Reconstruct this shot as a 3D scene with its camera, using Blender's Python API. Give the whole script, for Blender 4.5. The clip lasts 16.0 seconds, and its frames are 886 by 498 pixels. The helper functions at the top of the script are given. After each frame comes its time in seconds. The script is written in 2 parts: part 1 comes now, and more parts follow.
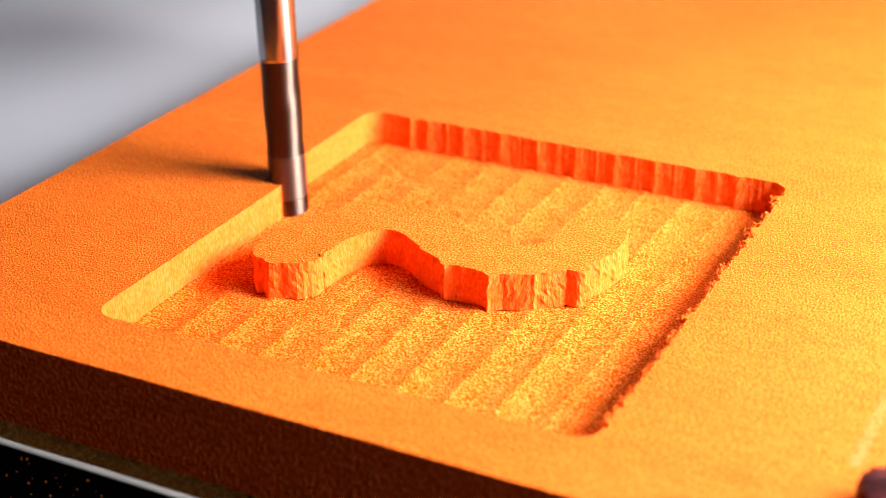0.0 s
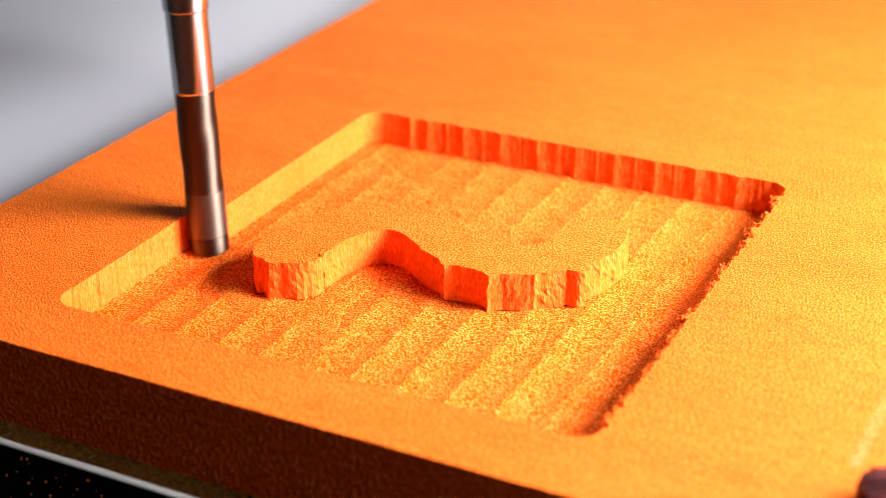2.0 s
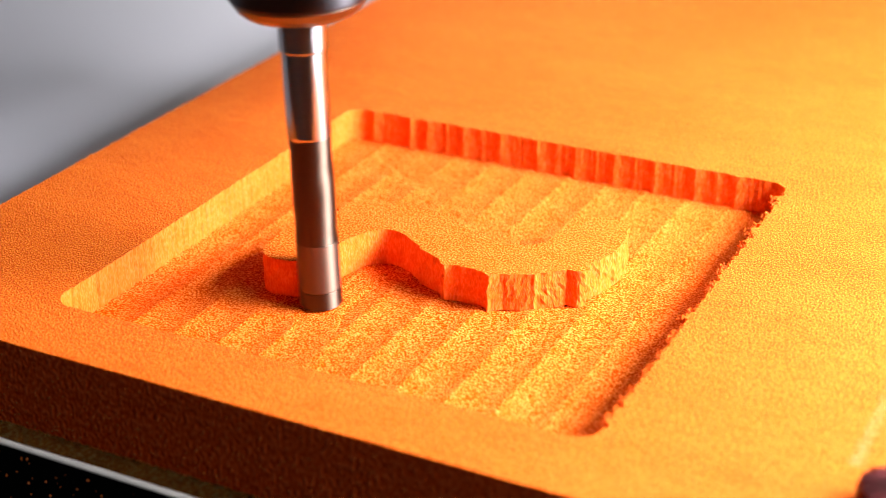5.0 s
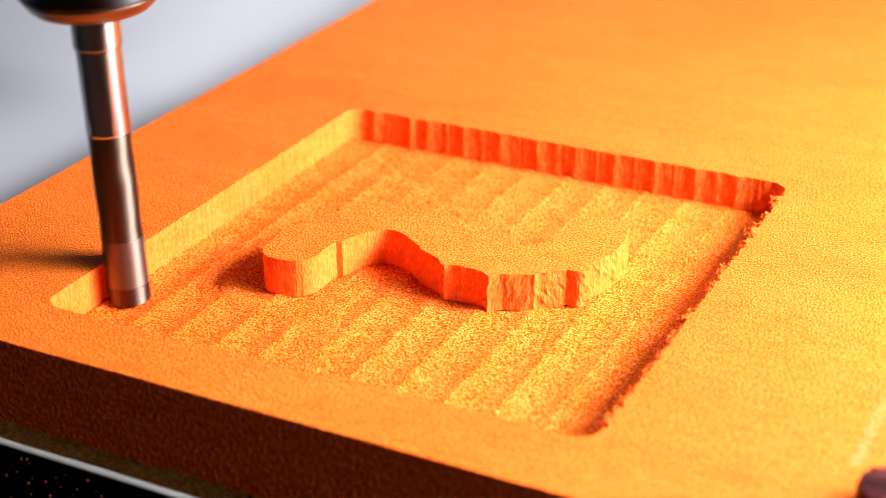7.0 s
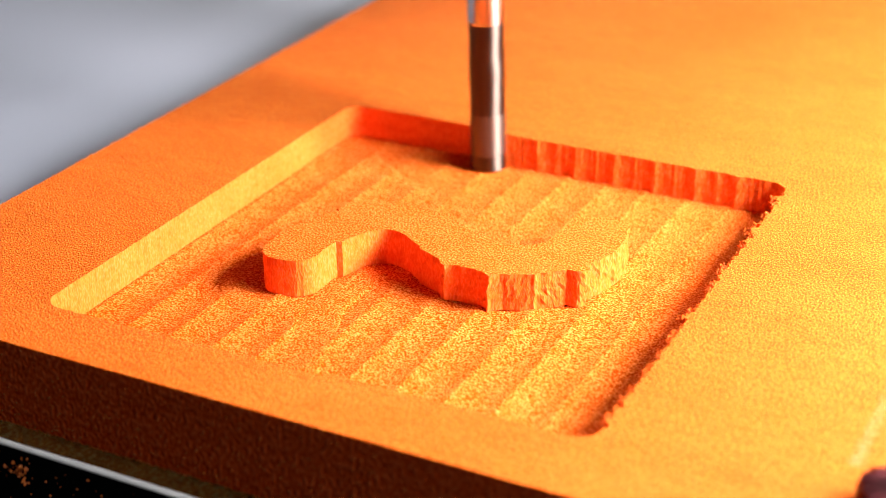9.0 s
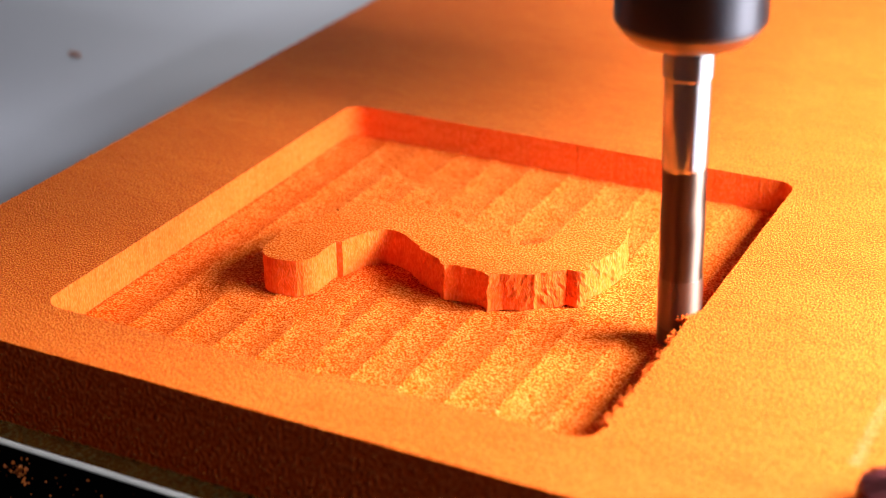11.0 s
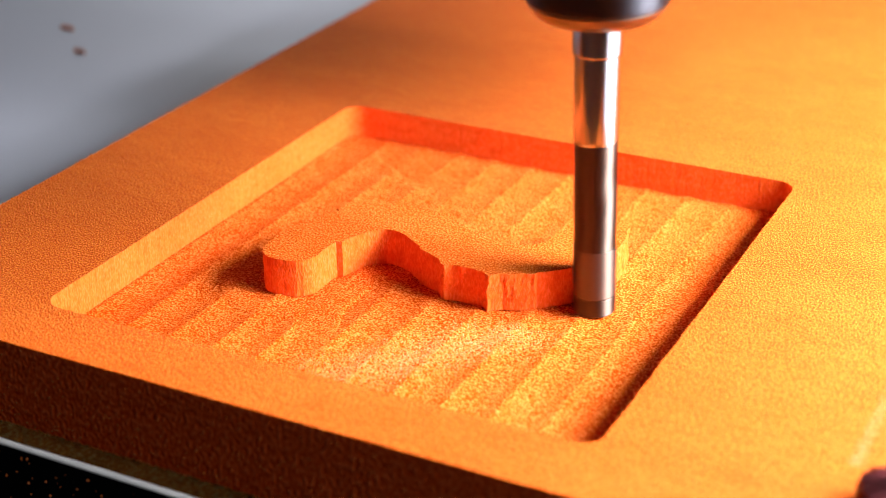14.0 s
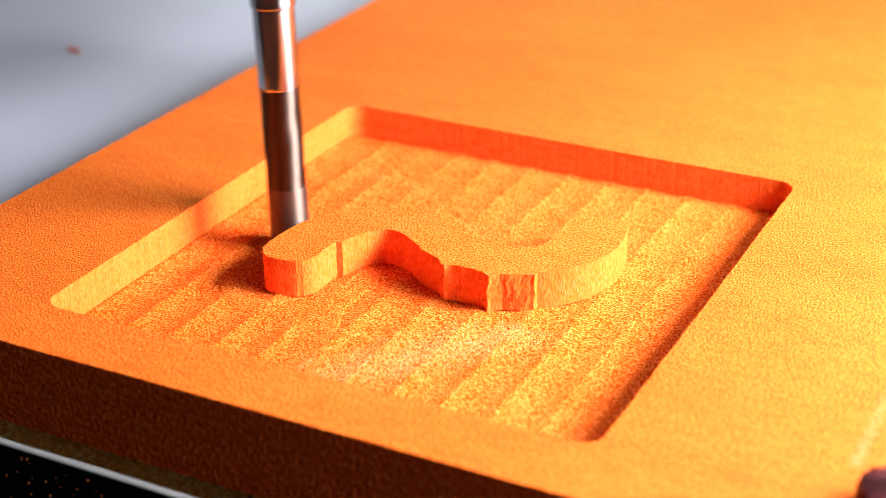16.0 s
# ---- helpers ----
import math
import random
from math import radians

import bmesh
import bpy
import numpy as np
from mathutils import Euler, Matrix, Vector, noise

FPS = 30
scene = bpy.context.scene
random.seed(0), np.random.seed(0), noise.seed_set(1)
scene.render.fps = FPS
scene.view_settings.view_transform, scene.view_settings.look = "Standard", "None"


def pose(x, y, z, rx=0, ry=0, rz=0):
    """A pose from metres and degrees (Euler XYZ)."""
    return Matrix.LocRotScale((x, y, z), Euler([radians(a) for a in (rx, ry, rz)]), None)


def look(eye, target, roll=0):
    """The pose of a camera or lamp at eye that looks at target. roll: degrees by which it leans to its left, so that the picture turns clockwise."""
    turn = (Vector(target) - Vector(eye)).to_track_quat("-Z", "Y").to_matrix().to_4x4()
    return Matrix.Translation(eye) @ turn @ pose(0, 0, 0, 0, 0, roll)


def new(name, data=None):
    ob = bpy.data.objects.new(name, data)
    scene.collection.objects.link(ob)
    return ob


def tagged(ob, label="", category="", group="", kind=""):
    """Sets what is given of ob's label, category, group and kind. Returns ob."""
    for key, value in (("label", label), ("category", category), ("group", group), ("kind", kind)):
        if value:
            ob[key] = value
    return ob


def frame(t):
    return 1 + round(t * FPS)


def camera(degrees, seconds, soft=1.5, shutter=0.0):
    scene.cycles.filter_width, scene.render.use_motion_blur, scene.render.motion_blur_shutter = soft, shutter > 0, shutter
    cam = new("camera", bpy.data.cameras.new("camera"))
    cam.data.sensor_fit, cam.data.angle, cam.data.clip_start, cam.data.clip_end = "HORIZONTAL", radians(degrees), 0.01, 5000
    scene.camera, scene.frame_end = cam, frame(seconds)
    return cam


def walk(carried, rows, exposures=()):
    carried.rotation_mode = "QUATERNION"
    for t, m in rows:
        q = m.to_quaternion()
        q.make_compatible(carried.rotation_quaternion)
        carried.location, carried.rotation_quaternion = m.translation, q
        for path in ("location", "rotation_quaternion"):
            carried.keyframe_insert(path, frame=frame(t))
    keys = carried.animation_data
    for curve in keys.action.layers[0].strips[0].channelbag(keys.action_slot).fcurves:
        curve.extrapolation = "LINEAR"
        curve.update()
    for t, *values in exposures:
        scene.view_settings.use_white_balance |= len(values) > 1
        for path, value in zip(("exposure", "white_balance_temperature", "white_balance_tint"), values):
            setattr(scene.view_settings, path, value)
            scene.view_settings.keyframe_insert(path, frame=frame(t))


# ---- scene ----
MM = 0.001
W, D, H = 85.25, 89.94, 5.84          # pocket: width, depth, cut depth (mm)
R = 3.175                             # cutter radius
CUT = 1.0                             # stock left by the roughing passes
STEP, CUSP0 = 7.33, 16.75             # spacing and phase of the roughing passes
THICK = 13.3                          # board thickness
BX0, BX1, BY0, BY1 = -28.4, 128.0, -11.17, 330.0

# ---- camera ----
cam = camera(30.85, 16.0, soft=0.65, shutter=0.5)
EYE = Vector((0.14309, -0.15596, 0.10647))
YAW, PITCH = radians(-26.757), radians(25.713)
AIM = EYE + 0.22 * Vector((math.sin(YAW) * math.cos(PITCH), math.cos(YAW) * math.cos(PITCH), -math.sin(PITCH)))
VIEW = look(EYE, AIM, -0.21)
EXPOSURES = [(0.0, 0.03, 6700, 12), (4.0, 0.05, 6700, 12), (7.0, 0.13, 6450, 10), (9.2, 0.10, 6350, 10), (11.5, 0.02, 6250, 11), (12.5, 0.12, 6100, 9), (14.3, 0.0, 6200, 10), (16.0, 0.10, 6150, 10)]
walk(cam, [(0.0, VIEW), (16.0, VIEW)], EXPOSURES)
cam.data.dof.use_dof = True
cam.data.dof.focus_distance = 0.243
cam.data.dof.aperture_fstop = 18.0

# ---- light ----
world = bpy.data.worlds.new("room_light")
scene.world = world
world.use_nodes = True
world.node_tree.nodes["Background"].inputs["Color"].default_value = (1.0, 0.95, 0.88, 1)
world.node_tree.nodes["Background"].inputs["Strength"].default_value = 0.095


def lamp(name, eye, target, wide, high, watts, colour):
    data = bpy.data.lights.new(name, "AREA")
    data.shape, data.size, data.size_y, data.energy, data.color = "RECTANGLE", wide, high, watts, colour
    ob = new(name, data)
    ob.matrix_world = look(eye, target)
    return ob


lamp("work_lamp", (0.245, 0.100, 0.128), (0.03, 0.06, 0), 0.12, 0.10, 3.0, (1.0, 0.97, 0.93))
lamp("bench_lamp", (0.75, -0.04, 0.42), (0, 0.06, 0), 0.24, 0.16, 4.0, (1.0, 0.97, 0.93))
# added soft fill from behind for bed and far board; no window is built
lamp("back_fill", (-0.75, 1.75, 0.75), (-0.05, 0.15, 0), 1.0, 0.8, 7.0, (1.0, 0.97, 0.92))
# added overhead fill, not a known lamp of the room
lamp("overhead_fill", (0.1, 0.65, 1.6), (0.0, 0.2, 0), 0.5, 0.5, 9.0, (1.0, 0.97, 0.92))

# ---- materials ----


def material(name, base, rough=0.6, metal=0.0):
    m = bpy.data.materials.new(name)
    m.use_nodes = True
    b = m.node_tree.nodes["Principled BSDF"]
    b.inputs["Base Color"].default_value = (*base, 1)
    b.inputs["Roughness"].default_value = rough
    b.inputs["Metallic"].default_value = metal
    return m, m.node_tree, b


def noise_node(tree, scale, detail=3.0, rough=0.55, stretch=None):
    pos = tree.nodes.new("ShaderNodeNewGeometry")
    n = tree.nodes.new("ShaderNodeTexNoise")
    n.inputs["Scale"].default_value = scale
    n.inputs["Detail"].default_value = detail
    n.inputs["Roughness"].default_value = rough
    src = pos.outputs["Position"]
    if stretch:
        mp = tree.nodes.new("ShaderNodeMapping")
        mp.inputs["Scale"].default_value = stretch
        tree.links.new(src, mp.inputs["Vector"])
        src = mp.outputs["Vector"]
    tree.links.new(src, n.inputs["Vector"])
    return n.outputs["Fac"]


def ramp(tree, fac, stops):
    r = tree.nodes.new("ShaderNodeValToRGB")
    els = r.color_ramp.elements
    while len(els) < len(stops):
        els.new(0.5)
    for e, (p, c) in zip(els, stops):
        e.position, e.color = p, (*c, 1)
    tree.links.new(fac, r.inputs["Fac"])
    return r.outputs["Color"]


def mix(tree, mode, fac, a, b):
    n = tree.nodes.new("ShaderNodeMix")
    n.data_type, n.blend_type = "RGBA", mode
    n.inputs["Factor"].default_value = fac
    tree.links.new(a, n.inputs[6])
    tree.links.new(b, n.inputs[7])
    return n.outputs[2]


def bump(tree, bsdf, layers):
    last = None
    for fac, strength, dist in layers:
        n = tree.nodes.new("ShaderNodeBump")
        n.inputs["Strength"].default_value = strength
        n.inputs["Distance"].default_value = dist
        tree.links.new(fac, n.inputs["Height"])
        if last:
            tree.links.new(last, n.inputs["Normal"])
        last = n.outputs["Normal"]
    tree.links.new(last, bsdf.inputs["Normal"])


def board_material(name, base, grain_bump, speckle, scale=3000.0, stretch=None, rough=0.85, sheen=0.05):
    m, t, b = material(name, base, rough)
    grain = noise_node(t, scale, 1.5, 0.55, stretch)
    clump = noise_node(t, scale * 0.37, 2.0, 0.5, stretch)
    blotch = noise_node(t, 90.0, 4.0, 0.55, (0.35, 1, 1))
    dark = tuple(c * k for c, k in zip(base, (0.90, 0.76, 0.55)))
    light = tuple(min(1.0, c * k) for c, k in zip(base, (1.08, 1.40, 3.4)))
    fine = ramp(t, grain, [(0.37, tuple(max(0.0, a + (c - a) * speckle) for a, c in zip(base, dark))), (0.5, base), (0.63, tuple(a + (c - a) * speckle for a, c in zip(base, light)))])
    wide = ramp(t, blotch, [(0.32, (0.92, 0.84, 0.72)), (0.68, (1.0, 1.0, 1.0))])
    strands = ramp(t, noise_node(t, 700.0, 3.0, 0.6, (0.3, 1, 1)), [(0.36, (0.95, 0.86, 0.74)), (0.56, (1.0, 1.0, 1.0))])
    t.links.new(mix(t, "MULTIPLY", 1.0, mix(t, "MULTIPLY", 1.0, fine, strands), wide), b.inputs["Base Color"])
    b.inputs["Specular IOR Level"].default_value = sheen
    bump(t, b, [(clump, grain_bump * 0.2, 0.0004), (grain, grain_bump, 0.0004)])
    return m


FIBRE = (0.82, 0.147, 0.010)
FACE = (0.74, 0.133, 0.006)
M_TOP = board_material("fibreboard_face", FACE, 0.85, 2.8, 3400.0, None, 0.7, 0.10)
M_FLOOR = board_material("fibreboard_milled", FIBRE, 0.55, 2.7, 3300.0, None, 0.9, 0.01)
# same cut fibre as the floor, base paled for the strongly lit left wall
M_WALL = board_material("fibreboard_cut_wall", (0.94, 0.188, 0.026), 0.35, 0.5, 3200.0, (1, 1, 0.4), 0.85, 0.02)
M_EDGE = board_material("fibreboard_sawn_edge", (0.88, 0.105, 0.010), 0.9, 1.5, 1700.0, (1, 1, 0.7), 0.85, 0.02)


def steel(name, base, rough, metal=1.0, fine=0.1, turned=0.0):
    m, t, b = material(name, base, rough, metal)
    if turned:
        tan = t.nodes.new("ShaderNodeTangent")
        tan.direction_type, tan.axis = "RADIAL", "Z"
        t.links.new(tan.outputs["Tangent"], b.inputs["Tangent"])
        b.inputs["Anisotropic"].default_value = turned
        b.inputs["Anisotropic Rotation"].default_value = 0.25
    n = noise_node(t, 900.0, 3.0, 0.6, (1, 1, 6))
    r = t.nodes.new("ShaderNodeMapRange")
    r.inputs["To Min"].default_value, r.inputs["To Max"].default_value = max(0.03, rough - fine), rough + fine
    t.links.new(n, r.inputs["Value"])
    t.links.new(r.outputs["Result"], b.inputs["Roughness"])
    return m


M_SHANK = steel("ground_carbide", (0.42, 0.415, 0.42), 0.55, 1.0, 0.02, 1.0)
shank_nodes, shank_links = M_SHANK.node_tree.nodes, M_SHANK.node_tree.links
polish = shank_nodes.new("ShaderNodeBsdfGlossy")
polish.inputs["Color"].default_value, polish.inputs["Roughness"].default_value = (0.6, 0.6, 0.62, 1), 0.12
blend = shank_nodes.new("ShaderNodeMixShader")
blend.inputs["Fac"].default_value = 0.65
shank_links.new(shank_nodes["Principled BSDF"].outputs["BSDF"], blend.inputs[1])
shank_links.new(polish.outputs["BSDF"], blend.inputs[2])
shank_links.new(blend.outputs["Shader"], shank_nodes["Material Output"].inputs["Surface"])
M_FLUTE = steel("dusty_carbide", (0.17, 0.125, 0.105), 0.55, 1.0, 0.03, 0.97)
M_TIP = steel("dust_coated_tip", (0.21, 0.15, 0.125), 0.52, 0.9, 0.03, 0.9)
M_NUT = steel("blackened_steel", (0.05, 0.05, 0.06), 0.42, 1.0, 0.03, 0.93)
# lighter, warm base paints in the board's reflection on the nut chamfer
M_CHAMFER = steel("reflection_tinted_steel", (0.20, 0.16, 0.12), 0.32, 1.0, 0.05)
M_NOSE = steel("turned_steel", (0.16, 0.16, 0.17), 0.2, 1.0, 0.05)
M_BED = steel("grey_bed", (0.45, 0.47, 0.56), 0.5, 0.0)
M_BED.node_tree.nodes["Principled BSDF"].inputs["Specular IOR Level"].default_value = 0.3
# edge glint is painted in as a plain white, non-metal base
M_BEVEL = steel("white_glint_aluminium", (1.0, 1.0, 1.0), 0.5, 0.0, 0.05)
# shade of the unlit bed front is put into this black base
M_DARK = steel("unlit_black", (0.004, 0.004, 0.005), 0.8, 0.0)
M_DARK.node_tree.nodes["Principled BSDF"].inputs["Specular IOR Level"].default_value = 0.05
M_CHIP = board_material("chip", (0.5, 0.14, 0.03), 0.3, 0.5)
M_DUST = board_material("pale_dust", (0.93, 0.43, 0.15), 0.3, 0.3)
M_KNOB = steel("dark_red_anodised", (0.16, 0.03, 0.035), 0.4, 0.7)
M_LEDGE = board_material("brown_ledge", (0.12, 0.05, 0.006), 0.9, 1.6, 1500.0)
M_ROOM, _, _ = material("painted_plaster", (0.14, 0.14, 0.15), 0.9)

# ---- mesh tools (millimetres) ----


def part(name, bm, mat, parent=None, label="", smooth=False):
    me = bpy.data.meshes.new(name)
    bmesh.ops.recalc_face_normals(bm, faces=bm.faces)
    bmesh.ops.scale(bm, vec=(MM, MM, MM), verts=bm.verts)
    bm.to_mesh(me)
    bm.free()
    mats = mat if isinstance(mat, (list, tuple)) else [mat]
    for m in mats:
        me.materials.append(m)
    if smooth:
        for f in me.polygons:
            f.use_smooth = len(f.vertices) == 4
    ob = new(name, me)
    if parent:
        ob.parent = parent
    if label:
        tagged(ob, label)
    return ob


def thing(name, label, category, kind="", group=""):
    return tagged(new(name), label, category, group, kind)


def ragged_prism(bm, poly, amp, z0, z1, side=0, top=0, levels=9):
    """A prism with torn fibres on its sides: amp says how far each corner of the outline may stray."""
    rings = []
    for k in range(levels + 1):
        z = z0 + (z1 - z0) * k / levels
        ring = []
        for (x, y), a in zip(poly, amp):
            v = noise.noise_vector((x * 1.1, y * 1.1, z * 0.45)) + 0.7 * noise.noise_vector((x * 3.1, y * 3.1, z * 1.3))
            ring.append(bm.verts.new((x + a * v.x, y + a * v.y, z)))
        rings.append(ring)
    n = len(poly)
    for lo, hi in zip(rings, rings[1:]):
        for i in range(n):
            j = (i + 1) % n
            bm.faces.new((lo[i], lo[j], hi[j], hi[i])).material_index = side
    bm.faces.new(rings[-1]).material_index = top
    bm.faces.new(rings[0][::-1]).material_index = side


def prism(bm, poly, z0, z1, side=0, top=0):
    lo = [bm.verts.new((x, y, z0)) for x, y in poly]
    hi = [bm.verts.new((x, y, z1)) for x, y in poly]
    n = len(poly)
    for i in range(n):
        j = (i + 1) % n
        f = bm.faces.new((lo[i], lo[j], hi[j], hi[i]))
        f.material_index = side
    bm.faces.new(hi).material_index = top
    bm.faces.new(lo[::-1]).material_index = side


def box(bm, x0, x1, y0, y1, z0, z1):
    prism(bm, [(x0, y0), (x1, y0), (x1, y1), (x0, y1)], z0, z1)


def lathe(bm, profile, n=48, twist=None):
    dense = [profile[0]]
    for (r0, z0), (r1, z1) in zip(profile, profile[1:]):
        d = math.hypot(r1 - r0, z1 - z0)
        if d > 0.5:
            for k in (0.06 / d, 1 - 0.06 / d):
                dense.append((r0 + (r1 - r0) * k, z0 + (z1 - z0) * k))
        dense.append((r1, z1))
    rings = []
    for r, z in dense:
        rings.append([bm.verts.new(((r * (1 + (twist(a * math.tau / n, z) if twist else 0))) * math.cos(a * math.tau / n),
                                    (r * (1 + (twist(a * math.tau / n, z) if twist else 0))) * math.sin(a * math.tau / n), z)) for a in range(n)])
    for lo, hi in zip(rings, rings[1:]):
        for a in range(n):
            bm.faces.new((lo[a], lo[(a + 1) % n], hi[(a + 1) % n], hi[a])).smooth = True
    bm.faces.new(rings[0][::-1])
    bm.faces.new(rings[-1])


def cusp(x):
    """How far the ridge between two roughing passes stands out at x."""
    u = abs((x - CUSP0 + STEP / 2) % STEP - STEP / 2)
    g = STEP / 4
    return 0.62 * (1 - u / g) ** 1.6 if u < g else 0.0


def rounded_rect(a, n_side=160, n_arc=8):
    """Outline of the pocket, set in by a, anticlockwise from the front left corner; also each point's side."""
    c = [(a + R, a + R, 180), (W - a - R, a + R, 270), (W - a - R, D - a - R, 0), (a + R, D - a - R, 90)]
    pts, side = [], []
    for k, (cx, cy, a0) in enumerate(c):
        for i in range(n_arc + 1):
            w = radians(a0 + 90 * i / n_arc)
            pts.append((cx + R * math.cos(w), cy + R * math.sin(w)))
            side.append(("corner", k))
        nx, ny, n0 = c[(k + 1) % 4]
        w = radians(n0)
        e = (nx + R * math.cos(w), ny + R * math.sin(w))
        s = pts[-1]
        for i in range(1, n_side):
            pts.append((s[0] + (e[0] - s[0]) * i / n_side, s[1] + (e[1] - s[1]) * i / n_side))
            side.append(("front right back left".split()[k], i))
    return pts, side


# ---- the raised letter: a stroke of even width along a smooth line ----
SPINE = [(23.6, 27.4), (22.8, 32.4), (23.6, 39.6), (26.6, 45.3), (31.4, 48.6), (37.0, 48.2), (42.3, 45.0), (48.0, 42.4),
         (54.5, 42.7), (60.2, 47.2), (62.7, 54.0), (61.1, 62.8)]
HALF = 4.5


def spline(pts, per=10):
    out = []
    ext = [tuple(2 * a - b for a, b in zip(pts[0], pts[1]))] + list(pts) + [tuple(2 * a - b for a, b in zip(pts[-1], pts[-2]))]
    for p0, p1, p2, p3 in zip(ext, ext[1:], ext[2:], ext[3:]):
        for i in range(per):
            t = i / per
            out.append(tuple(0.5 * (2 * b + (c - a) * t + (2 * a - 5 * b + 4 * c - d) * t * t + (3 * b - a - 3 * c + d) * t ** 3) for a, b, c, d in zip(p0, p1, p2, p3)))
    return out + [pts[-1]]


def stroke_outline():
    """Anticlockwise outline with normals: along the near side from the low left end, then back along the far side."""
    line = [Vector(p) for p in spline(SPINE)]
    tan = [(line[min(i + 1, len(line) - 1)] - line[max(i - 1, 0)]).normalized() for i in range(len(line))]
    right, left = [], []
    for i, (p, t) in enumerate(zip(line, tan)):
        n = Vector((t.y, -t.x))
        right.append(p + n * HALF)
        left.append(p - n * HALF)

    def cap(p, t, n, r):
        q = []
        for s in (1, -1):
            c = p - t * r + n * s * (HALF - r)
            arc = [c + (n * s * math.cos(w) + t * math.sin(w)) * r for w in (radians(x) for x in (0, 18, 36, 54, 72, 90))]
            q += arc if s == 1 else arc[::-1]
        return q
    n0, n1 = Vector((tan[0].y, -tan[0].x)), Vector((tan[-1].y, -tan[-1].x))
    trim = 3
    loop = right[trim + 3:-trim] + cap(line[-1], tan[-1], n1, 1.5) + left[trim + 3:-trim][::-1] + cap(line[0], -tan[0], -n0, 3.6)
    # even spacing
    out, carry = [], 0.0
    for a, b in zip(loop, loop[1:] + loop[:1]):
        d = (b - a).length
        while carry < d:
            out.append(a + (b - a) * (carry / max(d, 1e-9)))
            carry += 0.5
        carry -= d
    m = len(out)
    norm = []
    for i in range(m):
        t = (out[(i + 2) % m] - out[i - 2]).normalized()
        norm.append(Vector((t.y, -t.x)))
    return out, norm


S_LINE, S_NORM = stroke_outline()


CELL_Y = min((p for p, n in zip(S_LINE, S_NORM) if n.y < 0 and p.x > 50), key=lambda p: abs(p.x - 62.9)).y


def rough_offset(p, n):
    """Stock that the straight roughing passes leave outside the letter's outline."""
    f = ((p.x - CUSP0) / STEP) % 1.0
    slope = n.x / (abs(n.y) + 0.35)
    if p.x > 55.0 and p.y > 59.0:
        return 0.2
    step = (f if slope * n.y < 0 else 1 - f)
    if p.x < 29.0 and p.y < 37.0:
        return (1.5 if p.x < 20.6 and n.x < -0.2 else 0.85) + 1.3 * cusp(p.x + 2.0)
    if p.x < 40.3 and n.y < 0.1:
        return 0.3 + 0.5 * max(0.0, min(1.0, (43.5 - p.y) / 3.0)) * (p.x < 32.0)
    if p.x > 59.3 and n.y < 0.5:
        rise = p.y - CELL_Y
        return 0.22 + (min(1.6, rise / max(0.3, -n.y)) if 0 < rise < 2.2 else 0.3 * cusp(p.y * 1.7))
    return 0.35 + min(2.2, abs(slope) * (1.5 if n.x < 0 else 0.5)) * step * abs(n.y) + 1.9 * cusp(p.x)


def stage(i):
    """When the finishing pass takes the stock at outline point i: 1 first, 2 last, 0 never in the clip."""
    p, n = S_LINE[i], S_NORM[i]
    if p.x < 29.3 and p.y < 37 or (p.x < 22.5):
        return 1
    if n.y < 0.1 and p.x < 59.3 and p.y < 45.2:
        return 0
    return 2


# ---- path of the cutter's tip: seconds, x, y (mm) ----
TOOL = [(0.0, 7.9, 54.6), (0.5, 7.9, 30.5), (0.98, 7.9, 6.5), (1.06, 7.6, 4.2), (1.16, 4.3, 4.2), (1.36, 4.2, 4.2), (1.5, 4.3, 10.0), (2.0, 4.3, 35.8),
        (2.5, 4.3, 59.8), (2.98, 4.3, 84.2), (3.05, 4.4, 85.7), (3.16, 4.6, 85.5), (3.5, 12.7, 66.9), (3.84, 20.6, 51.5), (4.0, 20.4, 50.4), (4.2, 16.0, 42.4),
        (4.4, 14.6, 33.5), (4.55, 15.2, 27.2), (4.7, 19.5, 23.5), (4.85, 26.0, 23.8), (5.0, 30.0, 27.5), (5.15, 31.5, 31.5), (5.4, 32.0, 26.0), (5.7, 34.0, 12.0),
        (6.0, 36.0, 3.4), (6.12, 33.8, 3.3), (6.3, 25.3, 3.3), (6.5, 16.1, 3.3), (6.74, 4.2, 3.3), (6.78, 3.3, 4.2), (7.0, 3.3, 15.8), (7.5, 3.3, 41.9),
        (8.0, 3.3, 66.0), (8.4, 3.3, 85.6), (8.45, 4.2, 86.7), (9.0, 30.0, 86.7), (9.2, 39.5, 86.7), (10.03, 81.0, 86.7), (10.08, 82.0, 85.6),
        (11.3, 82.0, 25.6), (11.5, 82.0, 16.0), (11.74, 82.0, 4.2), (11.81, 81.1, 3.3), (12.0, 71.5, 3.3), (12.5, 46.1, 3.3), (12.7, 37.0, 3.3), (12.8, 37.4, 3.7),
        (13.0, 44.4, 11.8), (13.5, 60.6, 32.0), (13.62, 62.0, 34.5), (14.0, 67.6, 43.8), (14.2, 70.4, 51.5), (14.36, 70.2, 59.5), (14.46, 67.0, 66.5), (14.5, 64.7, 67.9),
        (14.62, 57.5, 67.0), (14.72, 54.0, 62.5), (14.85, 54.6, 56.5), (15.0, 54.0, 52.4), (15.1, 50.2, 50.2), (15.3, 42.5, 54.4), (15.5, 31.9, 57.0), (15.7, 24.3, 54.2),
        (15.85, 18.6, 49.2), (16.0, 15.2, 43.0)]


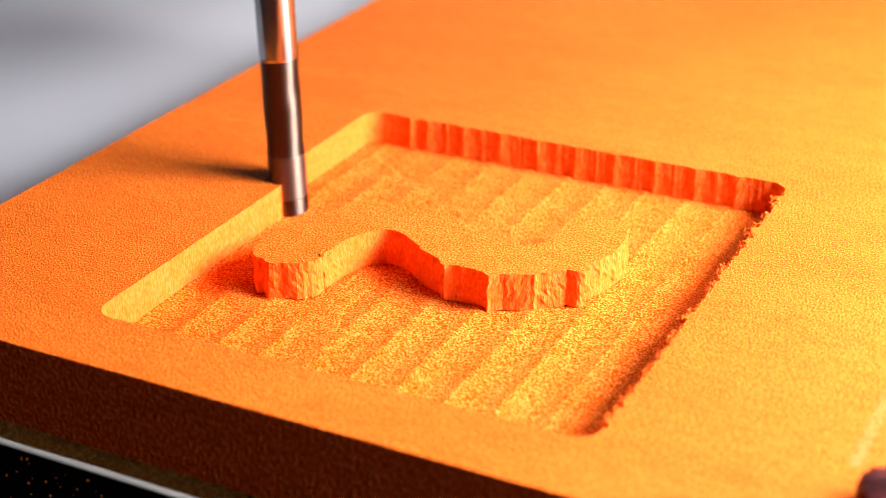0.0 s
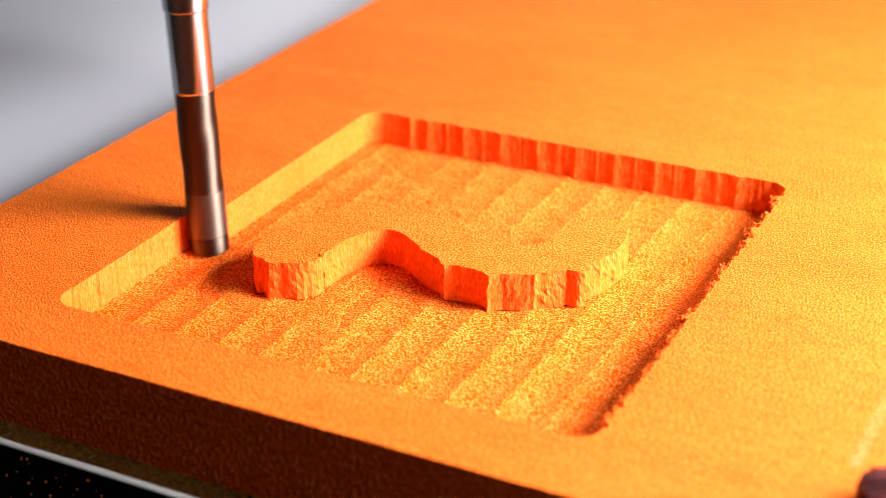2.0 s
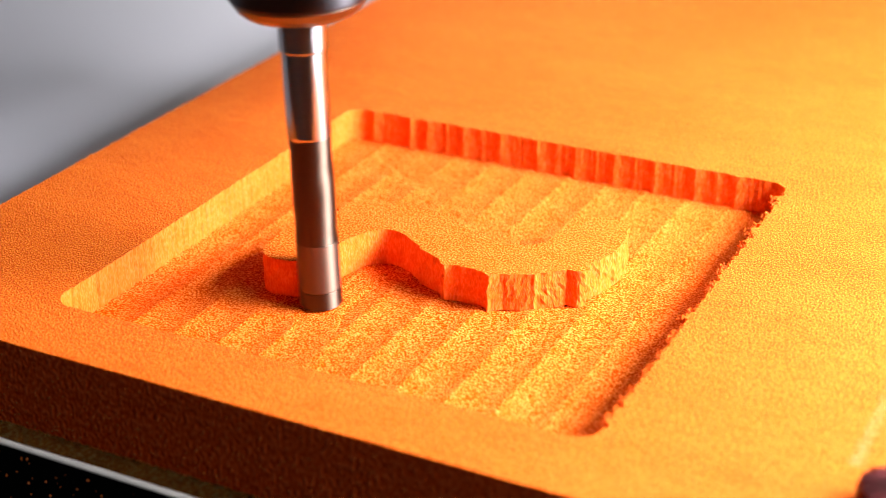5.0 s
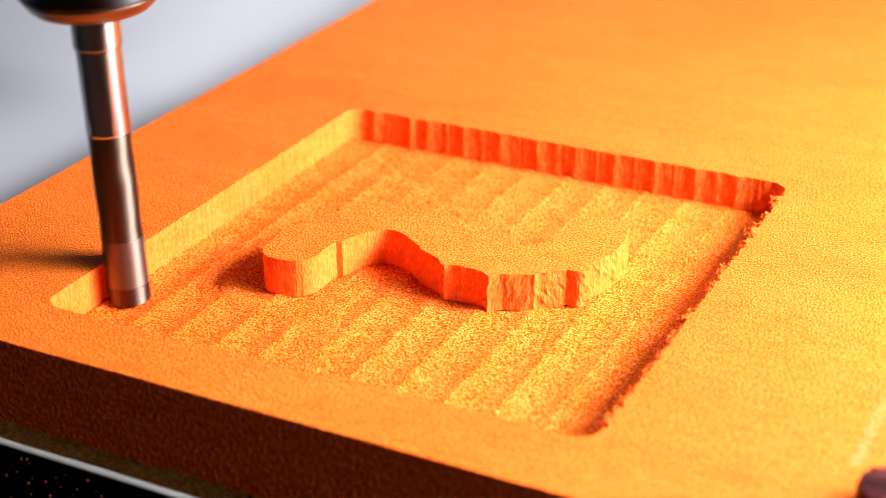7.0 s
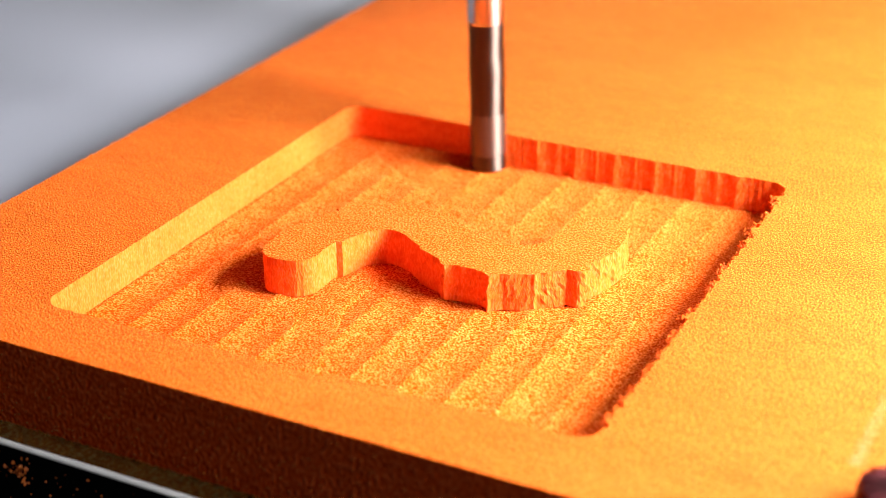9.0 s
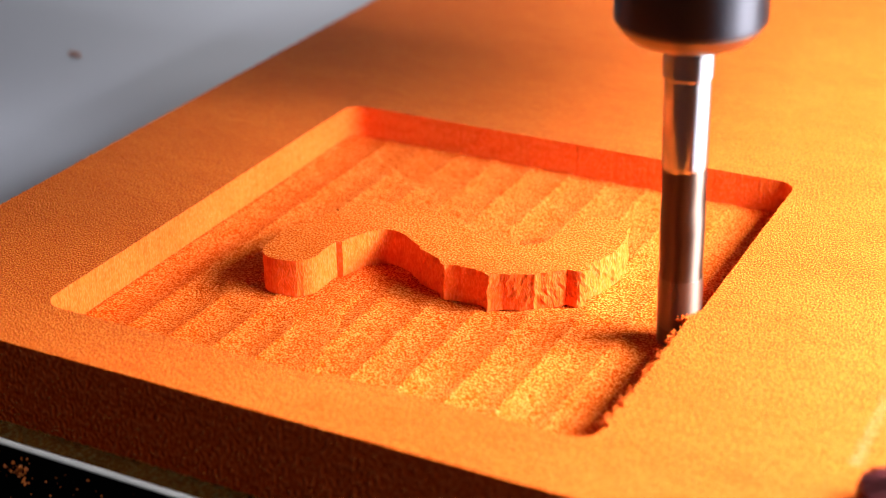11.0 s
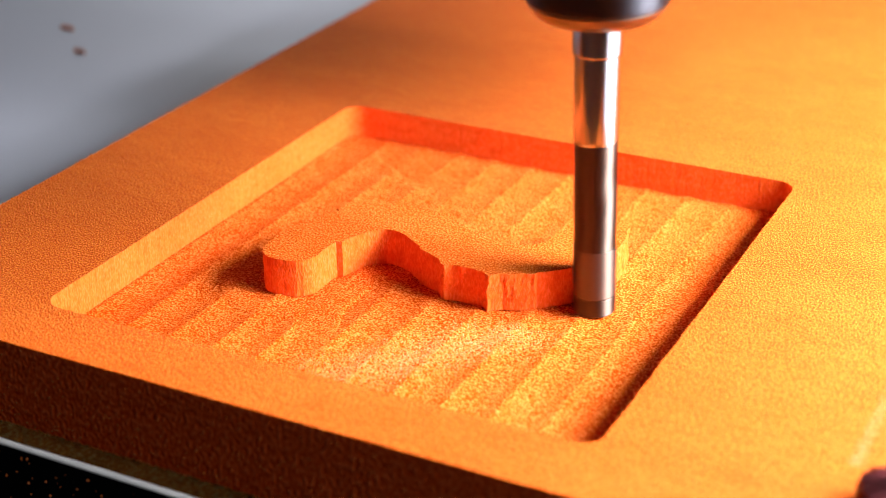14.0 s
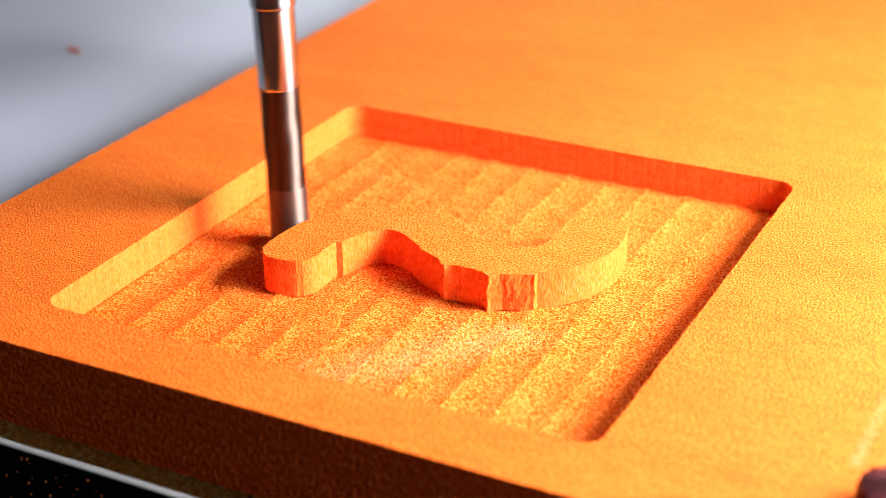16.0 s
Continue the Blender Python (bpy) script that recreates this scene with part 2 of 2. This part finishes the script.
def tool_at(t):
    for (t0, x0, y0), (t1, x1, y1) in zip(TOOL, TOOL[1:]):
        if t <= t1:
            k = (t - t0) / (t1 - t0)
            return x0 + (x1 - x0) * k, y0 + (y1 - y0) * k
    return TOOL[-1][1:]


def pass_time(x, y, t0, t1):
    """When the cutter comes nearest to (x, y) between t0 and t1."""
    ts = [t0 + 0.02 * i for i in range(int((t1 - t0) / 0.02) + 1)]
    return min(ts, key=lambda t: (tool_at(t)[0] - x) ** 2 + (tool_at(t)[1] - y) ** 2)


# ---- room, machine bed ----


def room():
    s = 2000
    low = -900
    walls = {"floor": (-s, s, -s, s, low - 40, low), "ceiling": (-s, s, -s, s, 2400, 2440), "wall_north": (-s, s, s, s + 80, low, 2400), "wall_south": (-s, s, -s - 80, -s, low, 2400),
             "wall_east": (s, s + 80, -s, s, low, 2400), "wall_west": (-s - 80, -s, -s, s, low, 2400)}
    for name, b in walls.items():
        bm = bmesh.new()
        box(bm, *b)
        tagged(part(name, bm, M_ROOM), "plain grey painted workshop " + name.split("_")[0], name.split("_")[0], kind="structure")


def machine_bed():
    bed = thing("machine_bed", "grey metal machine bed with a bright bevelled front edge", "machine bed", "structure")
    y0 = BY0 - 4.2
    bm = bmesh.new()
    box(bm, -420, 420, y0 + 0.65, 460, -THICK - 30, -THICK)
    part("bed_plate", bm, M_BED, bed)
    bm = bmesh.new()
    box(bm, -390, 390, y0 + 40, 430, -900, -THICK - 30)
    part("base_cabinet", bm, M_DARK, bed, "plain black cabinet under the bed")
    bm = bmesh.new()
    prof = [(y0 + 0.65 - 0.65 * math.sin(radians(a)), -THICK - 0.65 + 0.65 * math.cos(radians(a))) for a in range(0, 91, 9)] + [(y0 + 0.65, -THICK - 0.65)]
    ends = [[bm.verts.new((x, y, z)) for y, z in prof] for x in (-420, 420)]
    for i in range(len(prof)):
        j = (i + 1) % len(prof)
        bm.faces.new((ends[0][i], ends[0][j], ends[1][j], ends[1][i])).smooth = i < len(prof) - 2
    bm.faces.new(ends[0])
    bm.faces.new(ends[1][::-1])
    part("edge_bevel", bm, M_BEVEL, bed, "aluminium edge painted white for its glint")
    bm = bmesh.new()
    box(bm, -420, 420, y0 + 0.15, y0 + 0.65, -THICK - 30, -THICK - 0.65)
    apron = part("front_apron", bm, M_DARK, bed, "unlit front face painted black, dotted with chips")
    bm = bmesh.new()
    # flat strip darkens the brightly lit ledge beneath the dust crumbs
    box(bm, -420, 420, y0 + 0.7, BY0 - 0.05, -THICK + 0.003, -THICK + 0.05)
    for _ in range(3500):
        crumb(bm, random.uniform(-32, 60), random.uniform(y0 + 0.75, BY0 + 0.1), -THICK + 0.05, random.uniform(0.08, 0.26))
    tagged(part("ledge_dust", bm, M_LEDGE, bed, "brown dust and a darkening strip along the bed's front ledge"), kind="stuff")
    bm = bmesh.new()
    for _ in range(90):
        crumb(bm, random.uniform(-5, 60), y0 + 0.12, -THICK - 1.2 - 14 * random.random(), random.uniform(0.06, 0.26))
    tagged(part("clinging_chips", bm, M_CHIP, apron, "orange chips stuck to the black face"), kind="stuff")


def crumb(bm, x, y, z, r, mat=0):
    """A small irregular lump."""
    v = []
    for a, b, c in ((1, 0, 0), (-1, 0, 0), (0, 1, 0), (0, -1, 0), (0, 0, 1), (0, 0, -1)):
        k = r * random.uniform(0.5, 1.4)
        v.append(bm.verts.new((x + a * k, y + b * k, z + c * k)))
    for i, j, k in ((0, 2, 4), (2, 1, 4), (1, 3, 4), (3, 0, 4), (2, 0, 5), (1, 2, 5), (3, 1, 5), (0, 3, 5)):
        bm.faces.new((v[i], v[j], v[k])).material_index = mat


# ---- the board ----


def floor_height(x, y):
    """Height of the milled floor: slightly tilted cutter marks along y, and the finishing rings."""
    u = (x - CUSP0 - 6.0) / STEP
    k, f = math.floor(u), u % 1.0
    z = -(2.0 - 0.9 * y / D) * f * (1 - f)
    far = y > 50 + 6 * math.sin(x * 0.07)
    z += 0.05 * noise.noise((k * 3.1, 8.0 if far else 2.0, 4.0))
    d = min((p.x - x) ** 2 + (p.y - y) ** 2 for p in S_LINE[::6])
    if 9 < d < 46 and x < 34:
        z = z * 0.4 - 0.03
    if d < 160 and far:
        z += 0.16 * abs(((y + 0.9 * x) / 9.0) % 1.0 - 0.5)
    # slanting traverses of the cutter wipe the marks out
    for (ax, ay), (bx, by) in (((15, 82), (47, 59)), ((29.5, 31), (38.5, 4))):
        l = math.hypot(bx - ax, by - ay)
        ux, uy = (bx - ax) / l, (by - ay) / l
        along, off = (x - ax) * ux + (y - ay) * uy, (x - ax) * uy - (y - ay) * ux
        if -3 < along < l + 3 and abs(off) < 3.1:
            z = 0.35 * z - 0.16 - 0.035 * off
    z += 0.04 * noise.noise((x * 0.12, y * 0.03, 1.0))
    return z


def board():
    ob = thing("fibreboard_panel", "orange-tan fibreboard panel with a square pocket being milled", "board")
    pts, side = rounded_rect(0.0)
    bm = bmesh.new()
    outer = [(BX0, BY0), (BX1, BY0), (BX1, BY1), (BX0, BY1)]
    top_o = []
    for a, b in zip(outer, outer[1:] + outer[:1]):
        k = 24
        for i in range(k):
            top_o.append(bm.verts.new((a[0] + (b[0] - a[0]) * i / k, a[1] + (b[1] - a[1]) * i / k, 0)))
    top_i = []
    for (x, y), (kind, _) in zip(pts, side):
        j = random.uniform(-0.13, 0.13) if kind == "right" else random.uniform(-0.05, 0.05)
        top_i.append(bm.verts.new((x + j, y + j * 0.5, 0)))
    edges = []
    for loop in (top_o, top_i):
        for a, b in zip(loop, loop[1:] + loop[:1]):
            edges.append(bm.edges.new((a, b)))
    bmesh.ops.triangle_fill(bm, use_beauty=True, use_dissolve=False, edges=edges, normal=(0, 0, 1))
    bottom = [bm.verts.new((v.co.x, v.co.y, -THICK)) for v in top_o]
    n = len(top_o)
    for i in range(n):
        bm.faces.new((top_o[i], bottom[i], bottom[(i + 1) % n], top_o[(i + 1) % n])).material_index = 2
    bm.faces.new(bottom).material_index = 2
    low = [bm.verts.new((v.co.x, v.co.y, -H - 0.3)) for v in top_i]
    n = len(top_i)
    for i in range(n):
        bm.faces.new((top_i[i], top_i[(i + 1) % n], low[(i + 1) % n], low[i])).material_index = 1
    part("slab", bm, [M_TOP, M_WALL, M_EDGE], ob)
    # milled floor
    bm = bmesh.new()
    nx, ny = 330, 240
    grid = [[bm.verts.new((x, y, -H + floor_height(x, y))) for x in (-0.4 + (W + 0.8) * i / nx for i in range(nx + 1))]
            for y in (-0.4 + (D + 0.8) * j / ny for j in range(ny + 1))]
    for a, b in zip(grid, grid[1:]):
        for i in range(nx):
            bm.faces.new((a[i], a[i + 1], b[i + 1], b[i]))
    part("pocket_floor", bm, M_FLOOR, ob, "milled pocket floor with shallow parallel cutter marks", smooth=True)
    # fuzz on the sawn edges
    bm = bmesh.new()
    for _ in range(420):
        crumb(bm, BX0 + random.uniform(-0.1, 0.15), random.uniform(-11, 170), random.uniform(-0.25, 0.04), random.uniform(0.08, 0.24))
    tagged(part("edge_fuzz", bm, M_TOP, ob, "loose fibres along the sawn edges"), kind="stuff")
    bm = bmesh.new()
    for _ in range(700):
        crumb(bm, random.uniform(-28, 80), BY0, -THICK * random.random() ** 0.6, random.uniform(0.05, 0.18))
    tagged(part("sawn_fuzz", bm, M_CHIP, ob, "light flecks on the dark sawn face"), kind="stuff")
    # the letter
    bm = bmesh.new()
    poly, amp = [], []
    for i, (p, q) in enumerate(zip(S_LINE, S_NORM)):
        amp.append(0.26 if stage(i) == 0 and p.x > 40.3 else 0.06)
        o = rough_offset(p, q) if stage(i) == 0 else 0.0
        poly.append((p.x + q.x * o, p.y + q.y * o))
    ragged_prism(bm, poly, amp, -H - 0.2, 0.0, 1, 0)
    for i, (x, y) in enumerate(poly):
        if stage(i) == 0 and x > 40.3:
            ridge = cusp(x) > 0.3
            for _ in range(5 if ridge else 1):
                crumb(bm, x, y, -H * random.random() ** (1 if ridge else 4), random.uniform(0.07, 0.2), 1)
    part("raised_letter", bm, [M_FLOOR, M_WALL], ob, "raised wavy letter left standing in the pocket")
    return ob


CUTS = []     # (piece, time at which the cutter takes it)


def stock(parent, poly, t, top=0.0, name="uncut_strip", tufts=(), tuft=0.5, amp=None, face=M_TOP):
    bm = bmesh.new()
    for x, y in tufts:
        crumb(bm, x, y, random.uniform(-1.2, 0.0), random.uniform(0.4, 1.0) * tuft, 1)
    if amp:
        ragged_prism(bm, poly, amp, -H - 0.2, top, 1, 0)
    else:
        prism(bm, poly, -H - 0.2, top, 1, 0)
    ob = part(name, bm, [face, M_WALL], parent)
    CUTS.append((ob, t))
    return ob


def remaining_stock(parent):
    # stock round the pocket
    outer, side = rounded_rect(0.0)
    inner, _ = rounded_rect(CUT)
    fuzz = []
    for (x, y), (kind, _) in zip(inner, side):
        if kind == "back":
            y -= 0.62 * cusp(x if x > 14.9 else x + 3.65) + 0.12 * (abs((x - CUSP0) / STEP % 1 - 0.5) < 0.04) + 0.06 * random.random()
        if kind == "left":
            x += random.uniform(-0.14, 0.14)
        if kind == "right":
            x += 0.1 + 0.45 * noise.noise((2.0, y * 0.5, 0)) + 0.3 * random.random()
            if noise.noise((9.0, y * 0.22, 0)) > 0.05:
                x -= random.random() ** 2 * 0.8
        fuzz.append((x, y))
    n = len(outer)
    i = 0
    while i < n:
        kind = side[i][0]
        step = 6
        j = min(i + step, n)
        idx = [k % n for k in range(i, j + 1)]
        poly = [outer[k] for k in idx] + [fuzz[k] for k in idx][::-1]
        cx = sum(p[0] for p in poly) / len(poly)
        cy = sum(p[1] for p in poly) / len(poly)
        t = pass_time(cx, cy, 5.9, 6.8 if kind == "front" and cx < 47 else 12.75)
        rag = []
        if kind == "right":
            for k in idx:
                bushy = 3 if noise.noise((5.0, fuzz[k][1] * 0.3, 0)) > 0.0 else 1
                rag += [(fuzz[k][0] - random.uniform(0, 0.35 * bushy), fuzz[k][1] + random.uniform(-0.3, 0.3)) for _ in range(2 * bushy)]
        stock(parent, poly, t, tufts=rag, tuft=0.3, amp=[0.02] * len(idx) + [0.3 if kind == "right" else 0.14] * len(idx))
        i = j
    # last two roughing strips by the left wall
    x0, x1, x2 = CUT, 4.7, 8.3

    def low(x):
        return CUT + (R - math.sqrt(max(0, R * R - (CUT + R - x) ** 2)) if x < CUT + R else 0)
    m = 36
    for k in range(m):
        ya, yb = CUT + (D - 2 * CUT) * k / m, CUT + (D - 2 * CUT) * (k + 1) / m
        xs = [x0 + (x1 - x0) * i / 5 for i in range(6)]
        xs = [x for x in xs if low(x) < yb - 0.05 and D - low(x) > ya + 0.05]
        fr = [(x, max(ya, low(x))) for x in xs]
        bk = [(x, min(yb, D - low(x))) for x in xs][::-1]
        stock(parent, fr + bk, pass_time((x0 + x1) / 2, (ya + yb) / 2, 1.36, 3.1))
        if yb < 62:
            stock(parent, [(x1, ya), (x2, ya), (x2, yb), (x1, yb)], pass_time(x2, (ya + yb) / 2, 0.0, 1.06)) if ya < 53 else None
    for y, t in ((3.6, 1.3), (D - 3.6, 3.02)):
        stock(parent, [(0.9, y - 1.2), (2.4, y - 1.2), (2.4, y + 1.2), (0.9, y + 1.2)], t, -0.015)

    def fillet(x, y, sy, t):
        arc = [(x + R - R * math.cos(a), y + sy * (R - R * math.sin(a))) for a in (radians(90 * i / 6) for i in range(7))]
        stock(parent, [(x, y)] + arc[::-1], t, -0.015)
    fillet(x2, CUT, 1, 1.02)
    fillet(x1, CUT, 1, 1.3)
    fillet(x1, D - CUT, -1, 3.04)
    # stock on the letter
    m = len(S_LINE)
    run = []
    for k in range(m + 1):
        i = k % m
        s = stage(i)
        if s and k < m:
            run.append(i)
        if run and (len(run) == 7 or not s or k == m or stage(run[0]) != s):
            last = (run[-1] + 1) % m
            idx = run + [last]
            a = [S_LINE[q] for q in idx]
            b = []
            for q in idx:
                p, nn = S_LINE[q], S_NORM[q]
                o = rough_offset(p, nn)
                b.append(p + nn * o)
            mid = a[len(a) // 2]
            before = (run[0] - 1) % m
            if stage(before) == 0:
                b.insert(0, S_LINE[before] + S_NORM[before] * rough_offset(S_LINE[before], S_NORM[before]))
            if stage(last) == 0:
                a.pop()
            t = pass_time(mid.x, mid.y, 3.8, 5.3) if stage(run[0]) == 1 else pass_time(mid.x, mid.y, 13.4, 16.0)
            rag = [tuple(v) for v in b if random.random() < 0.35]
            stock(parent, [tuple(v) for v in a] + [tuple(v) for v in b[::-1]], t, tufts=rag, tuft=0.22, amp=[0.03] * len(a) + [0.26] * len(b), face=M_FLOOR)
            run = []


# ---- spindle and cutter ----


def spindle():
    ob = thing("router_spindle", "black router spindle with a collet nut and steel end mill", "router")
    bm = bmesh.new()

    def flutes(a, z):
        return -0.03 * (0.5 + 0.5 * math.cos(2 * (a - z * 0.28))) ** 2
    lathe(bm, [(R * 0.985, 10.5 + 0.55 * i) for i in range(31)], 48, flutes)
    part("fluted_section", bm, M_FLUTE, ob, "dusty spinning flutes", True)
    bm = bmesh.new()
    lathe(bm, [(R * 0.97, 0.0), (R * 1.0, 0.15), (R * 1.0, 2.6), (R * 0.985, 2.8)], 48)
    part("cutting_edge", bm, M_FLUTE, ob, "dark spinning cutting edge", True)
    bm = bmesh.new()
    lathe(bm, [(R * 0.985, 2.8), (R * 1.0, 3.0), (R * 1.0, 7.6), (R * 0.99, 10.5)], 48)
    part("dusty_band", bm, M_TIP, ob, "band of pale dust round the cutting tip", True)
    bm = bmesh.new()
    lathe(bm, [(R * 0.95, 26.8), (R * 1.0, 27.4), (R * 1.0, 40.0), (R * 0.97, 40.1)], 48)
    part("shank", bm, M_SHANK, ob, "polished steel shank", True)
    bm = bmesh.new()
    lathe(bm, [(R * 1.06, 40.0), (R * 1.08, 40.3), (R * 1.08, 46)], 48)
    part("collet", bm, M_SHANK, ob, "steel collet nose", True)
    bm = bmesh.new()
    lathe(bm, [(9.7, 47.7), (10.05, 48.2), (10.1, 48.9), (10.1, 56.7), (9.8, 57.2)], 64)
    nut = part("collet_nut", bm, M_NUT, ob, "blackened steel collet nut", True)
    bm = bmesh.new()
    lathe(bm, [(4.0, 45.1), (7.0, 45.2), (8.0, 45.6), (8.9, 46.4), (9.55, 47.4), (9.7, 47.8)], 64)
    part("chamfer", bm, M_CHAMFER, nut, "steel nut chamfer tinted with the board's reflection", True)
    bm = bmesh.new()
    lathe(bm, [(9.5, 57.1), (10.1, 57.9), (10.15, 58.3), (9.6, 59.0), (10.15, 59.8), (10.2, 60.2), (9.6, 60.9), (10.1, 61.7), (10.1, 82.0)], 64)
    part("spindle_nose", bm, M_NOSE, ob, "turned bright steel spindle nose", True)
    bm = bmesh.new()
    lathe(bm, [(8.0, 80.0), (26.0, 81.0), (33.0, 85.0), (33.0, 230.0), (28.0, 234.0)], 64)
    part("motor_body", bm, M_NUT, ob, "black motor body", True)
    # unseen block, sized to keep lamplight off the bed as the router moves
    bm = bmesh.new()
    box(bm, -115, 34, 36, 110, 54, 240)
    part("carriage_shade", bm, M_NUT, ob, "unseen dark block behind the motor that shades the bed")
    return ob


def clamp_knob():
    ob = thing("clamp_knob", "dark red-brown knurled clamp knob on the board", "clamp")
    bm = bmesh.new()

    def knurl(a, z):
        return 0.16 * (1 if math.sin(a * 11 + z * 2.2) * math.cos(a * 9 - z * 2.6) > 0 else -0.5)
    lathe(bm, [(4.2, 0.0), (4.8, 0.8), (4.9, 1.6), (4.9, 2.4), (4.9, 3.2), (4.6, 4.0), (3.6, 4.4)], 84, knurl)
    part("knob", bm, M_KNOB, ob)
    bm = bmesh.new()
    lathe(bm, [(2.0, 4.3), (2.0, 9.0), (1.6, 9.4)], 24)
    part("threaded_rod", bm, M_KNOB, ob)
    ob.location = (121.9 * MM, 2.0 * MM, 0)


def dust_streak():
    bm = bmesh.new()
    for _ in range(1600):
        y = 10 + 40 * random.random() ** 1.3
        crumb(bm, 114.3 + random.gauss(0, 0.5), y, 0.02, random.uniform(0.05, 0.12))
    tagged(part("dust_streak", bm, M_DUST), "pale streak of fine dust on the board", "dust", kind="stuff")


def pocket_dust():
    """Powder that the cutter leaves on the pocket floor along its last slanting traverse."""
    bm = bmesh.new()
    for _ in range(5200):
        k = random.random()
        x, y = 40 + 22 * k + random.gauss(0, 3.2), 7 + 27 * k + random.gauss(0, 3.0)
        if 2 < x < W - 2 and 2 < y < 35:
            crumb(bm, x, y, -H + floor_height(x, y) + 0.02, random.uniform(0.05, 0.13))
    return tagged(part("loose_dust", bm, M_DUST), "pale loose powder on the milled pocket floor", "dust", kind="stuff")


CLUMP = Vector((6.3, BY0 - 4.3, -17.6))


def bed_chips():
    spots = [(-90.4, 119.8), (-104.2, 135.0)]
    made = []
    for x, y in spots:
        bm = bmesh.new()
        for k in range(5):
            crumb(bm, 0.7 * k - 1.4, random.uniform(-0.4, 0.4), 0.5, random.uniform(0.5, 0.9))
        ob = part("wood_chip", bm, M_CHIP)
        tagged(ob, "small red-brown chip lying on the grey bed", "chip", "chips on the bed")
        made.append((ob, x, y))
    bm = bmesh.new()
    for k in range(26):
        crumb(bm, random.gauss(0, 1.0), random.uniform(-0.5, 0.1), random.gauss(0, 0.7), random.uniform(0.15, 0.5))
    heap = tagged(part("wood_chip", bm, M_CHIP), "ragged clump of orange chips clinging to the black bed front", "chip", "chips on the bed")
    made.append((heap, CLUMP.x, CLUMP.z))
    return made


room()
machine_bed()
clamp_knob()
dust_streak()
chips = bed_chips()
panel = board()
remaining_stock(panel)
router = spindle()
powder = pocket_dust()


def motions():
    rows = []
    for i in range(161):
        x, y = tool_at(i / 10)
        rows.append((i / 10, pose(x * MM, y * MM, (-H + 0.12) * MM, 0.6, -1.35, 0)))
    walk(router, rows)
    z = -THICK * MM
    (first, xa, ya), (second, xb, yb), (clump, xc, zc) = chips
    away = pose((xa - 70) * MM, (ya + 30) * MM, z)
    walk(first, [(0.0, away), (9.4, away), (10.8, pose(xa * MM, ya * MM, z)), (12.4, pose(xa * MM, ya * MM, z)),
                 (12.8, pose((xa - 0.3) * MM, (ya + 2.2) * MM, z)), (14.6, pose((xa - 0.3) * MM, (ya + 2.2) * MM, z)), (14.8, pose((xa - 2.6) * MM, (ya + 2.5) * MM, z)),
                 (16.0, pose((xa - 2.1) * MM, (ya + 2.3) * MM, z))])
    away = pose((xb - 40) * MM, (yb + 60) * MM, z)
    there = pose(xb * MM, yb * MM, z)
    walk(second, [(0.0, away), (12.3, away), (12.7, there), (14.6, there), (14.9, away), (16.0, away)])
    below, held = pose(xc * MM, CLUMP.y * MM, (zc - 18) * MM), pose(xc * MM, CLUMP.y * MM, zc * MM)
    walk(clump, [(0.0, below), (8.2, below), (8.5, held), (12.4, held), (12.9, below), (16.0, below)])
    walk(powder, [(0.0, pose(0, 0, -2.0 * MM)), (13.0, pose(0, 0, -2.0 * MM)), (13.5, pose(0, 0, 0)), (16.0, pose(0, 0, 0))])
    for ob, t in CUTS:
        here, gone = pose(0, 0, 0), pose(0, 0, -8.0 * MM)
        if t - 0.035 <= 0:
            walk(ob, [(0.0, gone), (16.0, gone)])
        elif t + 0.035 >= 16:
            walk(ob, [(0.0, here), (16.0, here)])
        else:
            walk(ob, [(0.0, here), (t - 0.035, here), (t + 0.035, gone), (16.0, gone)])


motions()
